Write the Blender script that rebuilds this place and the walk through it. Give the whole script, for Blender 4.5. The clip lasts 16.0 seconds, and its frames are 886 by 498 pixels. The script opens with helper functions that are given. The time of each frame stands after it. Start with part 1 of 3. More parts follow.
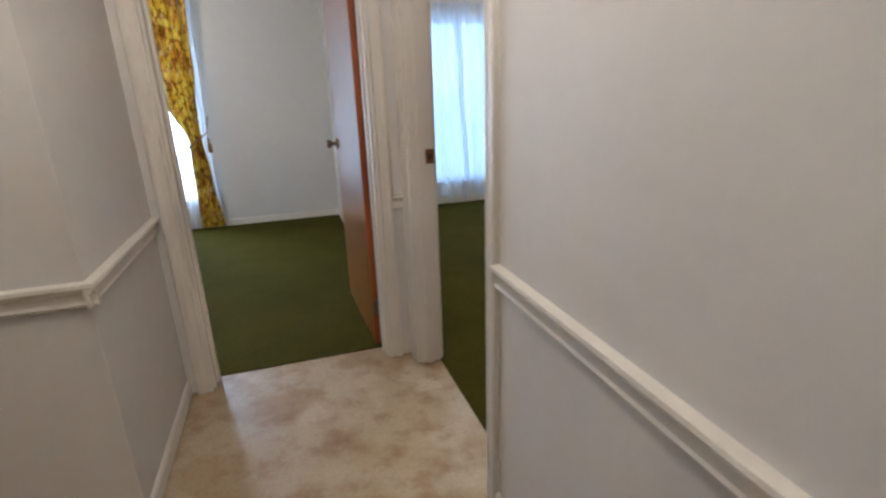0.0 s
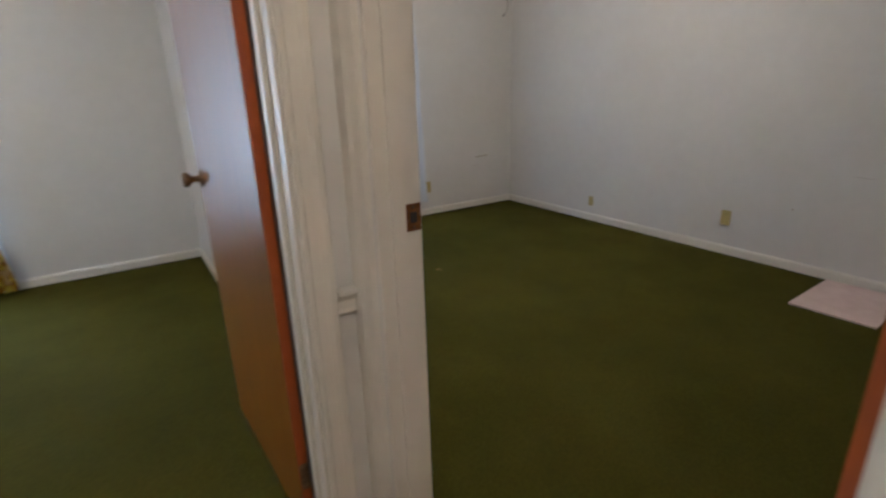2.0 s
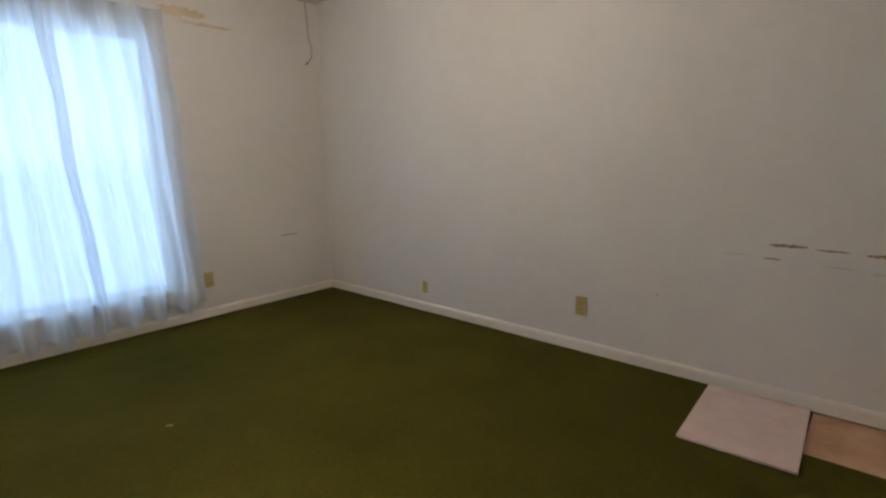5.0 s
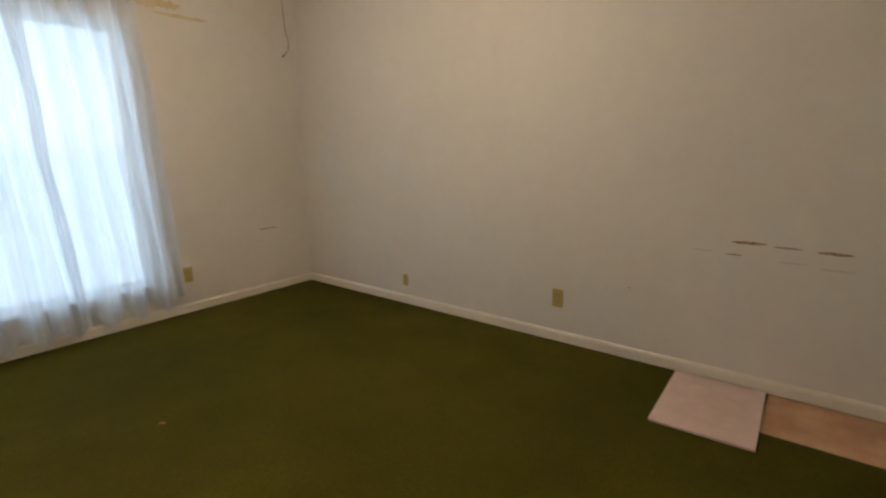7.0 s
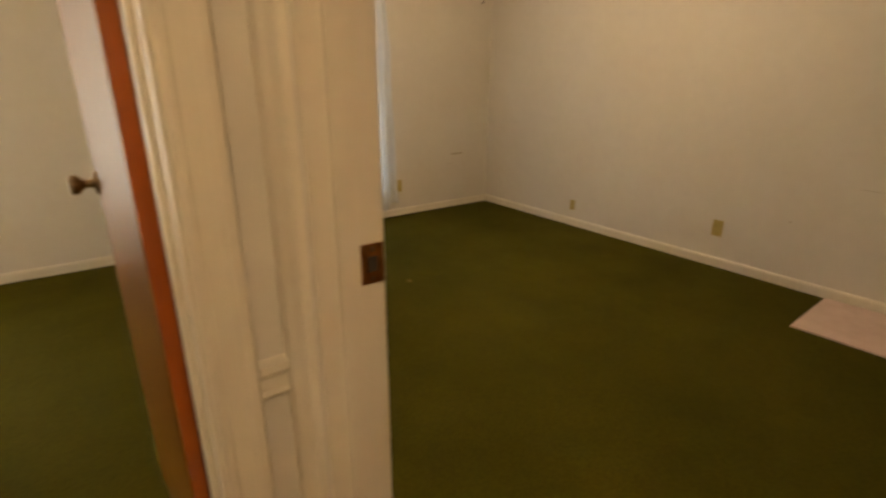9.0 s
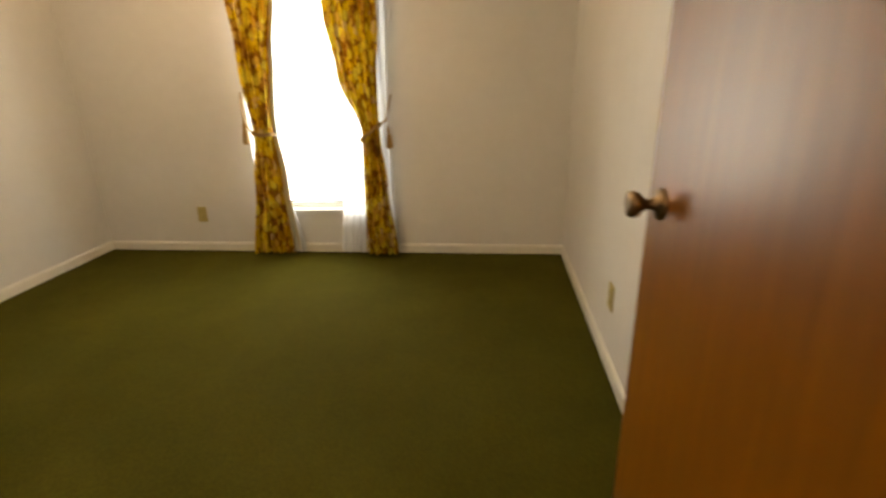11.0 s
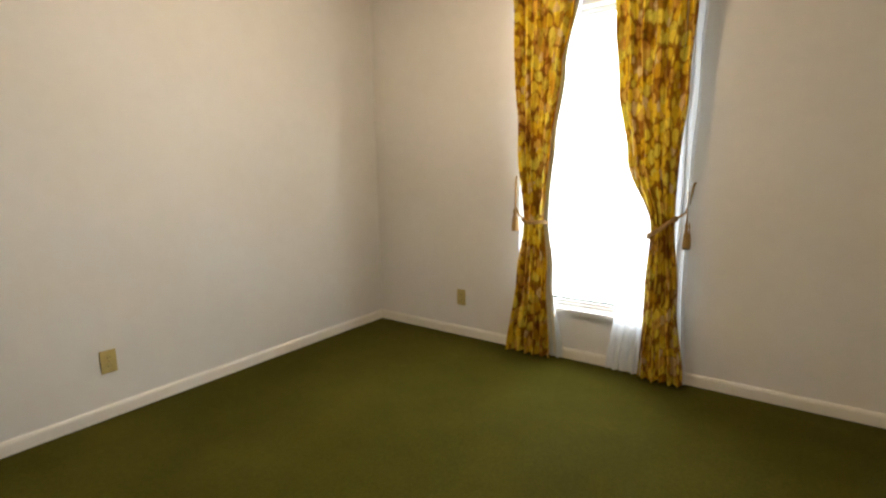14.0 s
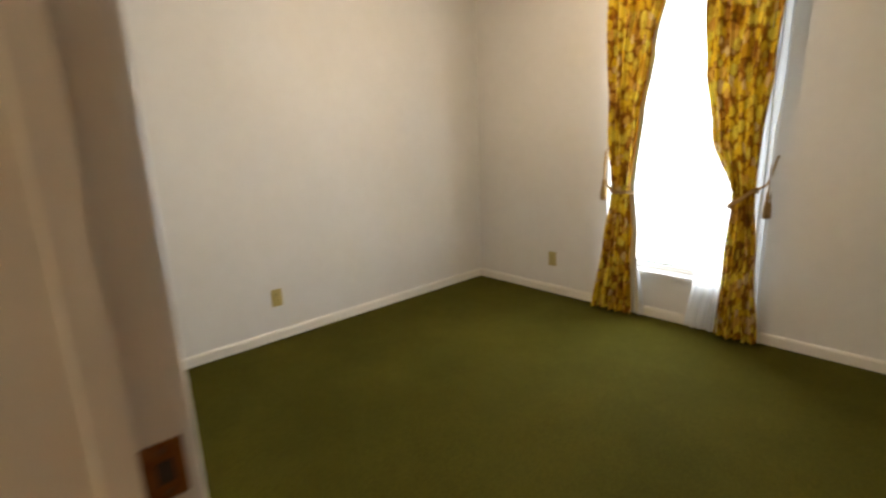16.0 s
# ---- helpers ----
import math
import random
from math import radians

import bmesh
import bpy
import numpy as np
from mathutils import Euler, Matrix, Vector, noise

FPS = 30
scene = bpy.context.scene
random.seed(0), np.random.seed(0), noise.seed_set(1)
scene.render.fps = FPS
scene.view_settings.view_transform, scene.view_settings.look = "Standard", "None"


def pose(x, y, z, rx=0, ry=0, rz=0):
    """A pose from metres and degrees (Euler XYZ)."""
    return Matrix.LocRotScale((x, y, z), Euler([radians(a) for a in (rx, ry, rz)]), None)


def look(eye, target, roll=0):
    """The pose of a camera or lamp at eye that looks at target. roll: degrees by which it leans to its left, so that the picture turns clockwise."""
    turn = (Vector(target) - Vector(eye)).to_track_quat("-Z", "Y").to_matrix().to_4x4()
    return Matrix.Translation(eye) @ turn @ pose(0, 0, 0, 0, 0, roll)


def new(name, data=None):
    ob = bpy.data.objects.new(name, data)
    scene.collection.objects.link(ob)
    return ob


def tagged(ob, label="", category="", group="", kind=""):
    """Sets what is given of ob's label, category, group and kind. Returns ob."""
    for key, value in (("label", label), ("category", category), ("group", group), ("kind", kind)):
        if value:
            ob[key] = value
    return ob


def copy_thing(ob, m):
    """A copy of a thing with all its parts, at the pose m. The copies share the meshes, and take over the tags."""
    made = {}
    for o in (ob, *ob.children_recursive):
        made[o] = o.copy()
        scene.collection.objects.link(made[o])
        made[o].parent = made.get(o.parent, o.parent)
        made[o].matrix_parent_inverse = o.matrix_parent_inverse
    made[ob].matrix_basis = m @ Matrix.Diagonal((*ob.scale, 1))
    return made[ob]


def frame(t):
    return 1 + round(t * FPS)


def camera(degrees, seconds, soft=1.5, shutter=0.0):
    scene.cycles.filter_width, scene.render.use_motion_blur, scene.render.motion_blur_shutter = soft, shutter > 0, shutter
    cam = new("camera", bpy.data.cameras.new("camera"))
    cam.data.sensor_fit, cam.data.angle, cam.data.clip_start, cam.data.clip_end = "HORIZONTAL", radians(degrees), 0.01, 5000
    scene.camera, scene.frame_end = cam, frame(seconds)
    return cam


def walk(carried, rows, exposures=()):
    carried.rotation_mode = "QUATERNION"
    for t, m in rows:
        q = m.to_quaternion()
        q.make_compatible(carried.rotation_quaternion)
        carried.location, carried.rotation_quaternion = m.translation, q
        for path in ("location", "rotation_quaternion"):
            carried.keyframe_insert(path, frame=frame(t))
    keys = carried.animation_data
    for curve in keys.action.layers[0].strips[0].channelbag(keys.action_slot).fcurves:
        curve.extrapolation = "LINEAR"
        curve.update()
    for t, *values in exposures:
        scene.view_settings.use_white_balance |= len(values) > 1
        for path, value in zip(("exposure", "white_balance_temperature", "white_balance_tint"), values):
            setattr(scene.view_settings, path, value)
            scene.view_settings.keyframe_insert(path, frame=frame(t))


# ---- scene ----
cam = camera(84.0, 16.0, soft=2.4, shutter=0.4)
PATH = [
    (0, (-0.615, -2.302, 1.26), (-0.049, -0.482, 0.652), -2.0),
    (0.5, (-0.708, -2.001, 1.242), (-0.171, -0.176, 0.625), -0.4),
    (1, (-0.754, -1.742, 1.252), (-0.098, 0.041, 0.628), 0.4),
    (1.5, (-0.633, -1.433, 1.322), (0.137, 0.287, 0.654), -1.4),
    (2, (-0.539, -1.164, 1.268), (0.494, 0.431, 0.644), -1.6),
    (2.5, (-0.414, -0.888, 1.258), (0.879, 0.509, 0.644), -0.7),
    (3, (-0.219, -0.746, 1.265), (1.182, 0.552, 0.672), -0.5),
    (3.5, (-0.056, -0.649, 1.227), (1.448, 0.562, 0.707), -0.4),
    (4, (0.219, -0.631, 1.205), (1.731, 0.599, 0.754), -1.3),
    (4.2, (0.364, -0.622, 1.149), (1.859, 0.642, 0.743), -1.2),
    (6.3, (0.657, -0.56, 1.173), (2.101, 0.779, 0.822), -1.5),
    (6.5, (0.594, -0.556, 1.208), (2.057, 0.756, 0.836), -1.2),
    (7, (0.476, -0.58, 1.226), (2.008, 0.635, 0.806), -0.9),
    (7.5, (0.21, -0.533, 1.231), (1.819, 0.557, 0.759), 0.0),
    (8, (-0.073, -0.501, 1.205), (1.521, 0.587, 0.682), 1.3),
    (8.5, (-0.197, -0.739, 1.237), (1.186, 0.577, 0.641), 0.6),
    (9, (-0.338, -0.849, 1.253), (0.788, 0.671, 0.603), 0.4),
    (9.5, (-0.475, -0.844, 1.248), (0.389, 0.829, 0.573), -0.1),
    (10, (-0.593, -0.761, 1.226), (0.003, 1.023, 0.545), 0.1),
    (10.2, (-0.566, -0.695, 1.231), (-0.127, 1.131, 0.543), -0.2),
    (12.3, (-0.775, 0.43, 1.215), (-1.67, 2.11, 0.66), -2.0),
    (12.5, (-0.786, 0.412, 1.204), (-1.754, 2.088, 0.697), -1.9),
    (13, (-0.867, 0.392, 1.26), (-1.937, 2.02, 0.807), -2.3),
    (13.5, (-0.864, 0.328, 1.243), (-1.996, 1.933, 0.864), -1.6),
    (14, (-0.844, 0.289, 1.207), (-2.001, 1.887, 0.88), -0.9),
    (14.5, (-0.876, 0.311, 1.243), (-2.009, 1.921, 0.892), -1.3),
    (15, (-0.853, 0.3, 1.21), (-2.005, 1.897, 0.858), -0.9),
    (15.5, (-0.804, 0.17, 1.233), (-2.017, 1.71, 0.837), -1.3),
    (16, (-0.543, -0.09, 1.296), (-1.973, 1.231, 0.838), -2.1),
]
EXPOSURES = [(0, 0.36, 5000, 10), (2.0, 0.22, 5100, 10), (4.0, 0.25, 5350, 10), (7.0, 0.27, 6600, 10), (8.0, 0.30, 7800, 11), (9.5, 0.27, 9600, 13), (10.2, 0.2, 9600, 13), (12.5, 0.12, 7100, 10), (16, 0.14, 6900, 10)]
walk(cam, [(t, look(eye, target, roll)) for t, eye, target, roll in PATH], EXPOSURES)

# ---- world and light ----
world = bpy.data.worlds.new("world")
scene.world = world
world.use_nodes = True
wn = world.node_tree.nodes
sky = wn.new("ShaderNodeTexSky")
sky.sky_type = "NISHITA"
sky.sun_disc = False
sky.sun_elevation, sky.sun_rotation = radians(48), radians(200)
world.node_tree.links.new(sky.outputs[0], wn["Background"].inputs[0])
wn["Background"].inputs[1].default_value = 0.12

sun = new("sun", bpy.data.lights.new("sun", "SUN"))
sun.data.energy, sun.data.angle, sun.data.color = 1.2, radians(12), (1, 0.95, 0.88)
sun.matrix_world = look((0, 0, 0), (-0.25, 0.68, -0.75))


def window_light(x, y, z, w, h, power, colour):
    ob = new("window_light", bpy.data.lights.new("window_light", "AREA"))
    ob.data.shape, ob.data.size, ob.data.size_y = "RECTANGLE", w, h
    ob.data.energy, ob.data.color = power, colour
    ob.matrix_world = pose(x, y, z, -90, 0, 0)
    return ob


window_light(-1.86, 3.36, 1.215, 0.88, 1.75, 42, (0.86, 0.94, 1.0))
window_light(1.36, 3.36, 1.14, 1.00, 1.74, 10, (0.60, 0.80, 1.0))
LAMPS = ((-0.70, -1.55, 17), (-2.10, 1.85, 22), (1.45, 1.25, 28))


def bulb(x, y, power):
    ob = new("bulb", bpy.data.lights.new("bulb", "POINT"))
    ob.data.energy, ob.data.color, ob.data.shadow_soft_size = power, (1.0, 0.78, 0.55), 0.09
    ob.location = (x, y, 2.28)


for bx, by, power in LAMPS:
    bulb(bx, by, power)


# ---- materials ----
def material(name, rough=0.5, metal=0.0):
    m = bpy.data.materials.new(name)
    m.use_nodes = True
    n = m.node_tree.nodes
    b = n["Principled BSDF"]
    b.inputs["Roughness"].default_value, b.inputs["Metallic"].default_value = rough, metal
    return m, n, m.node_tree.links, b


def coords(n, l, scale=(1, 1, 1)):
    c, mp = n.new("ShaderNodeTexCoord"), n.new("ShaderNodeMapping")
    mp.inputs["Scale"].default_value = scale
    l.new(c.outputs["Object"], mp.inputs["Vector"])
    return mp.outputs["Vector"]


def noise_tex(n, l, vec, scale, detail=4.0, rough=0.55):
    t = n.new("ShaderNodeTexNoise")
    t.inputs["Scale"].default_value, t.inputs["Detail"].default_value, t.inputs["Roughness"].default_value = scale, detail, rough
    l.new(vec, t.inputs["Vector"])
    return t


def ramp(n, l, fac, stops):
    r = n.new("ShaderNodeValToRGB")
    while len(r.color_ramp.elements) < len(stops):
        r.color_ramp.elements.new(0.5)
    for e, (p, c) in zip(r.color_ramp.elements, stops):
        e.position, e.color = p, (*c, 1)
    l.new(fac, r.inputs["Fac"])
    return r


def bump(n, l, b, height, strength, distance):
    u = n.new("ShaderNodeBump")
    u.inputs["Strength"].default_value, u.inputs["Distance"].default_value = strength, distance
    l.new(height, u.inputs["Height"])
    l.new(u.outputs["Normal"], b.inputs["Normal"])


def mixed(n, l, fac, a, c, mode="MIX"):
    x = n.new("ShaderNodeMix")
    x.data_type, x.blend_type = "RGBA", mode
    for sock, val in ((x.inputs[0], fac), (x.inputs[6], a), (x.inputs[7], c)):
        if isinstance(val, (int, float)):
            sock.default_value = val
        elif isinstance(val, tuple):
            sock.default_value = (*val, 1)
        else:
            l.new(val, sock)
    return x.outputs[2]


def painted(name, colour, rough, grain=260.0, strength=0.12, dirt=(0.95, 0.935, 0.905)):
    m, n, l, b = material(name, rough)
    v = coords(n, l)
    big = noise_tex(n, l, v, 1.7, 5)
    small = noise_tex(n, l, v, grain, 3)
    mid = noise_tex(n, l, v, 14, 4)
    r = ramp(n, l, big.outputs[0], [(0.3, colour), (0.75, tuple(a * d for a, d in zip(colour, dirt)))])
    r2 = ramp(n, l, mid.outputs[0], [(0.35, (0.975, 0.975, 0.972)), (0.65, (1, 1, 1))])
    l.new(mixed(n, l, 1.0, r.outputs[0], r2.outputs[0], "MULTIPLY"), b.inputs["Base Color"])
    bump(n, l, b, small.outputs[0], strength, 0.002)
    return m


WALL = painted("wall_paint", (0.70, 0.68, 0.65), 0.62)
CEIL = painted("ceiling_paint", (0.78, 0.77, 0.75), 0.8, 90, 0.4)
TRIM = painted("trim_paint", (0.76, 0.73, 0.67), 0.38, 60, 0.08, (0.93, 0.9, 0.84))
SILL = painted("sill_paint", (0.72, 0.71, 0.69), 0.4, 60, 0.08)


def carpet_material():
    m, n, l, b = material("green_carpet", 0.95)
    v = coords(n, l)
    pile = noise_tex(n, l, v, 420, 2)
    tuft = noise_tex(n, l, v, 90, 3)
    worn = noise_tex(n, l, v, 1.6, 6, 0.6)
    r = ramp(n, l, worn.outputs[0], [(0.3, (0.050, 0.046, 0.0065)), (0.7, (0.074, 0.066, 0.0105))])
    r2 = ramp(n, l, tuft.outputs[0], [(0.3, (0.80, 0.81, 0.76)), (0.7, (1.08, 1.06, 1.0))])
    l.new(mixed(n, l, 1.0, r.outputs[0], r2.outputs[0], "MULTIPLY"), b.inputs["Base Color"])
    b.inputs["Specular IOR Level"].default_value = 0.04
    bump(n, l, b, pile.outputs[0], 0.45, 0.005)
    return m


def vinyl_material():
    m, n, l, b = material("mottled_vinyl", 0.42)
    v = coords(n, l)
    wob = noise_tex(n, l, v, 5, 3)
    vor = n.new("ShaderNodeTexVoronoi")
    vor.feature = "SMOOTH_F1"
    vor.inputs["Scale"].default_value = 6.5
    vor.inputs["Smoothness"].default_value = 0.6
    l.new(mixed(n, l, 0.12, v, wob.outputs["Color"]), vor.inputs["Vector"])
    stone = ramp(n, l, vor.outputs["Color"], [(0.15, (0.38, 0.28, 0.16)), (0.5, (0.46, 0.375, 0.245)), (0.85, (0.53, 0.46, 0.34))])
    blot = noise_tex(n, l, v, 8, 8, 0.65)
    br = ramp(n, l, blot.outputs[0], [(0.3, (0.66, 0.52, 0.38)), (0.52, (1, 0.98, 0.94)), (0.75, (1.06, 1.05, 1.02))])
    fine = noise_tex(n, l, v, 70, 4)
    fr = ramp(n, l, fine.outputs[0], [(0.3, (0.88, 0.86, 0.84)), (0.7, (1.05, 1.05, 1.05))])
    c = mixed(n, l, 1.0, stone.outputs[0], br.outputs[0], "MULTIPLY")
    l.new(mixed(n, l, 1.0, c, fr.outputs[0], "MULTIPLY"), b.inputs["Base Color"])
    bump(n, l, b, vor.outputs["Distance"], 0.12, 0.003)
    return m


def wood_material(name, dark, light, rough, coat=0.0):
    m, n, l, b = material(name, rough)
    v = coords(n, l, (9, 9, 0.55))
    grain = noise_tex(n, l, v, 5, 8, 0.62)
    fine = noise_tex(n, l, coords(n, l, (60, 60, 1.5)), 8, 4)
    r = ramp(n, l, grain.outputs[0], [(0.3, dark), (0.7, light)])
    r2 = ramp(n, l, fine.outputs[0], [(0.3, (0.93, 0.92, 0.9)), (0.7, (1.03, 1.03, 1.03))])
    l.new(mixed(n, l, 1.0, r.outputs[0], r2.outputs[0], "MULTIPLY"), b.inputs["Base Color"])
    b.inputs["Coat Weight"].default_value = coat
    b.inputs["Coat Roughness"].default_value = 0.25
    bump(n, l, b, fine.outputs[0], 0.06, 0.001)
    return m


def metal_material(name, colour, rough):
    m, n, l, b = material(name, rough, 1.0)
    t = noise_tex(n, l, coords(n, l), 60, 5)
    r = ramp(n, l, t.outputs[0], [(0.3, tuple(0.55 * c for c in colour)), (0.65, colour)])
    l.new(r.outputs[0], b.inputs["Base Color"])
    return m


def floral_material():
    m, n, l, b = material("floral_print", 0.85)
    v = coords(n, l, (1, 1, 0.72))
    wob = noise_tex(n, l, v, 9, 2)
    vv = mixed(n, l, 0.06, v, wob.outputs["Color"])
    big = n.new("ShaderNodeTexVoronoi")
    big.inputs["Scale"].default_value = 25
    l.new(vv, big.inputs["Vector"])
    sep = n.new("ShaderNodeSeparateColor")
    l.new(big.outputs["Color"], sep.inputs[0])
    petals = ramp(n, l, sep.outputs[0], [(0.0, (0.62, 0.40, 0.02)), (0.3, (0.70, 0.52, 0.05)), (0.5, (0.55, 0.32, 0.05)), (0.7, (0.60, 0.47, 0.06)), (0.9, (0.60, 0.42, 0.18))])
    petals.color_ramp.interpolation = "CONSTANT"
    rim = ramp(n, l, big.outputs["Distance"], [(0.52, (1, 1, 1)), (0.68, (0.42, 0.28, 0.11))])
    leaf = n.new("ShaderNodeTexVoronoi")
    leaf.inputs["Scale"].default_value = 42
    l.new(vv, leaf.inputs["Vector"])
    lr = ramp(n, l, leaf.outputs["Distance"], [(0.2, (0.62, 0.5, 0.3)), (0.36, (1, 1, 1))])
    blotch = noise_tex(n, l, v, 7, 4)
    mk = ramp(n, l, blotch.outputs[0], [(0.52, (0, 0, 0)), (0.6, (1, 1, 1))])
    c = mixed(n, l, 1.0, petals.outputs[0], rim.outputs[0], "MULTIPLY")
    c = mixed(n, l, mk.outputs[0], c, mixed(n, l, 1.0, c, (0.68, 0.54, 0.40), "MULTIPLY"))
    c = mixed(n, l, 0.55, c, lr.outputs[0], "MULTIPLY")
    l.new(c, b.inputs["Base Color"])
    weave = noise_tex(n, l, v, 300, 2)
    bump(n, l, b, weave.outputs[0], 0.2, 0.002)
    b.inputs["Specular IOR Level"].default_value = 0.2
    tl = n.new("ShaderNodeBsdfTranslucent")
    l.new(c, tl.inputs[0])
    mx = n.new("ShaderNodeMixShader")
    mx.inputs[0].default_value = 0.12
    l.new(b.outputs[0], mx.inputs[1]), l.new(tl.outputs[0], mx.inputs[2])
    l.new(mx.outputs[0], n["Material Output"].inputs[0])
    return m


def sheer_material(name, open_share, tint):
    m, n, l, b = material(name, 0.8)
    v = coords(n, l, (1, 1, 0.4))
    t = noise_tex(n, l, v, 9, 5)
    r = ramp(n, l, t.outputs[0], [(0.3, tuple(0.93 * c for c in tint)), (0.7, tint)])
    l.new(r.outputs[0], b.inputs["Base Color"])
    tl, tr = n.new("ShaderNodeBsdfTranslucent"), n.new("ShaderNodeBsdfTransparent")
    l.new(r.outputs[0], tl.inputs[0])
    m1, m2 = n.new("ShaderNodeMixShader"), n.new("ShaderNodeMixShader")
    m1.inputs[0].default_value, m2.inputs[0].default_value = 0.6, open_share
    l.new(b.outputs[0], m1.inputs[1]), l.new(tl.outputs[0], m1.inputs[2])
    l.new(m1.outputs[0], m2.inputs[1]), l.new(tr.outputs[0], m2.inputs[2])
    l.new(m2.outputs[0], n["Material Output"].inputs[0])
    return m


def plain(name, c1, c2, rough, scale, strength=0.1):
    m, n, l, b = material(name, rough)
    v = coords(n, l)
    t = noise_tex(n, l, v, scale, 6, 0.6)
    r = ramp(n, l, t.outputs[0], [(0.3, c1), (0.7, c2)])
    l.new(r.outputs[0], b.inputs["Base Color"])
    bump(n, l, b, noise_tex(n, l, v, scale * 9, 3).outputs[0], strength, 0.002)
    return m


CARPET, VINYL = carpet_material(), vinyl_material()
DOOR = wood_material("door_veneer", (0.18, 0.060, 0.004), (0.25, 0.088, 0.006), 0.32, 0.10)
DOOR_EDGE = wood_material("door_edge_wood", (0.30, 0.062, 0.008), (0.42, 0.10, 0.012), 0.45, 0.2)
BRONZE = metal_material("aged_bronze", (0.28, 0.19, 0.11), 0.38)
STRIKE = metal_material("aged_brass", (0.34, 0.16, 0.06), 0.4)
FLORAL = floral_material()
SHEER = sheer_material("sheer_voile", 0.19, (0.86, 0.89, 0.93))
LINING = plain("drape_lining", (0.62, 0.58, 0.48), (0.72, 0.69, 0.60), 0.85, 30, 0.2)
CORD = plain("gold_cord", (0.22, 0.12, 0.03), (0.38, 0.23, 0.07), 0.8, 160, 0.5)
IVORY = plain("aged_ivory_plastic", (0.42, 0.33, 0.11), (0.50, 0.40, 0.16), 0.4, 20)
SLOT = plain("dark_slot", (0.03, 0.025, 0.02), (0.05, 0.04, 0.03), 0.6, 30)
FOAM = plain("pink_board", (0.62, 0.47, 0.43), (0.72, 0.58, 0.54), 0.7, 9, 0.2)
BARE = plain("bare_subfloor", (0.40, 0.23, 0.13), (0.56, 0.36, 0.22), 0.75, 7, 0.3)
SCUFF = plain("scuffed_plaster", (0.20, 0.12, 0.05), (0.42, 0.31, 0.19), 0.8, 60, 0.5)
FAINT = plain("faint_scuff", (0.44, 0.40, 0.35), (0.60, 0.57, 0.53), 0.8, 60, 0.3)
PATCH = plain("old_adhesive", (0.56, 0.44, 0.26), (0.66, 0.58, 0.44), 0.7, 12, 0.2)
CABLE = plain("cable", (0.25, 0.2, 0.16), (0.4, 0.35, 0.3), 0.6, 40)
GRASS = plain("lawn", (0.04, 0.07, 0.02), (0.09, 0.12, 0.04), 0.9, 5, 0.5)
SHADE, sn, sl, sb = material("glass_shade", 0.4)
sb.inputs["Base Color"].default_value = (0.9, 0.85, 0.75, 1)
sb.inputs["Transmission Weight"].default_value = 0.8
GLASS, gn, gl, gb = material("window_glass", 0.02)
gb.inputs["Transmission Weight"].default_value, gb.inputs["IOR"].default_value = 1.0, 1.45


# ---- building helpers ----
def mesh_of(name, bm, mat, smooth=False):
    me = bpy.data.meshes.new(name)
    bmesh.ops.recalc_face_normals(bm, faces=bm.faces[:])
    bm.to_mesh(me)
    bm.free()
    me.materials.append(mat)
    if smooth:
        for p in me.polygons:
            p.use_smooth = True
    return me


def part(name, bm, mat, parent=None, label="", smooth=False):
    ob = new(name, mesh_of(name, bm, mat, smooth))
    ob.parent = parent
    return tagged(ob, label)


def box(bm, x0, x1, y0, y1, z0, z1, bevel=0.0):
    vs = [bm.verts.new((x, y, z)) for x in (x0, x1) for y in (y0, y1) for z in (z0, z1)]
    fs = [bm.faces.new([vs[i] for i in q]) for q in ((0, 1, 3, 2), (4, 6, 7, 5), (0, 4, 5, 1), (2, 3, 7, 6), (0, 2, 6, 4), (1, 5, 7, 3))]
    if bevel:
        es = {e for f in fs for e in f.edges}
        bmesh.ops.bevel(bm, geom=list(es), offset=bevel, segments=2, affect="EDGES", profile=0.7)
    return bm


def boxes(*dims, bevel=0.0):
    bm = bmesh.new()
    for d in dims:
        box(bm, *d, bevel=bevel)
    return bm


def swept(bm, profile, p0, p1, u, v):
    """A moulding: the profile's (a, b) points, a along u and b along v, drawn from p0 to p1."""
    p0, p1, u, v = (Vector(q) for q in (p0, p1, u, v))
    ends = [[bm.verts.new(p + u * a + v * b) for a, b in profile] for p in (p0, p1)]
    k = len(profile)
    for i in range(k):
        j = (i + 1) % k
        bm.faces.new((ends[0][i], ends[0][j], ends[1][j], ends[1][i]))
    bm.faces.new(ends[0][::-1]), bm.faces.new(ends[1])
    return bm


def lathe(bm, profile, steps=20, m=Matrix()):
    """Turned round the local z axis: (radius, z) points."""
    rings = [[bm.verts.new(m @ Vector((r * math.cos(a), r * math.sin(a), z))) for a in [2 * math.pi * i / steps for i in range(steps)]] for r, z in profile]
    for a, b in zip(rings, rings[1:]):
        for i in range(steps):
            j = (i + 1) % steps
            bm.faces.new((a[i], a[j], b[j], b[i]))
    bm.faces.new(rings[0][::-1]), bm.faces.new(rings[-1])
    return bm


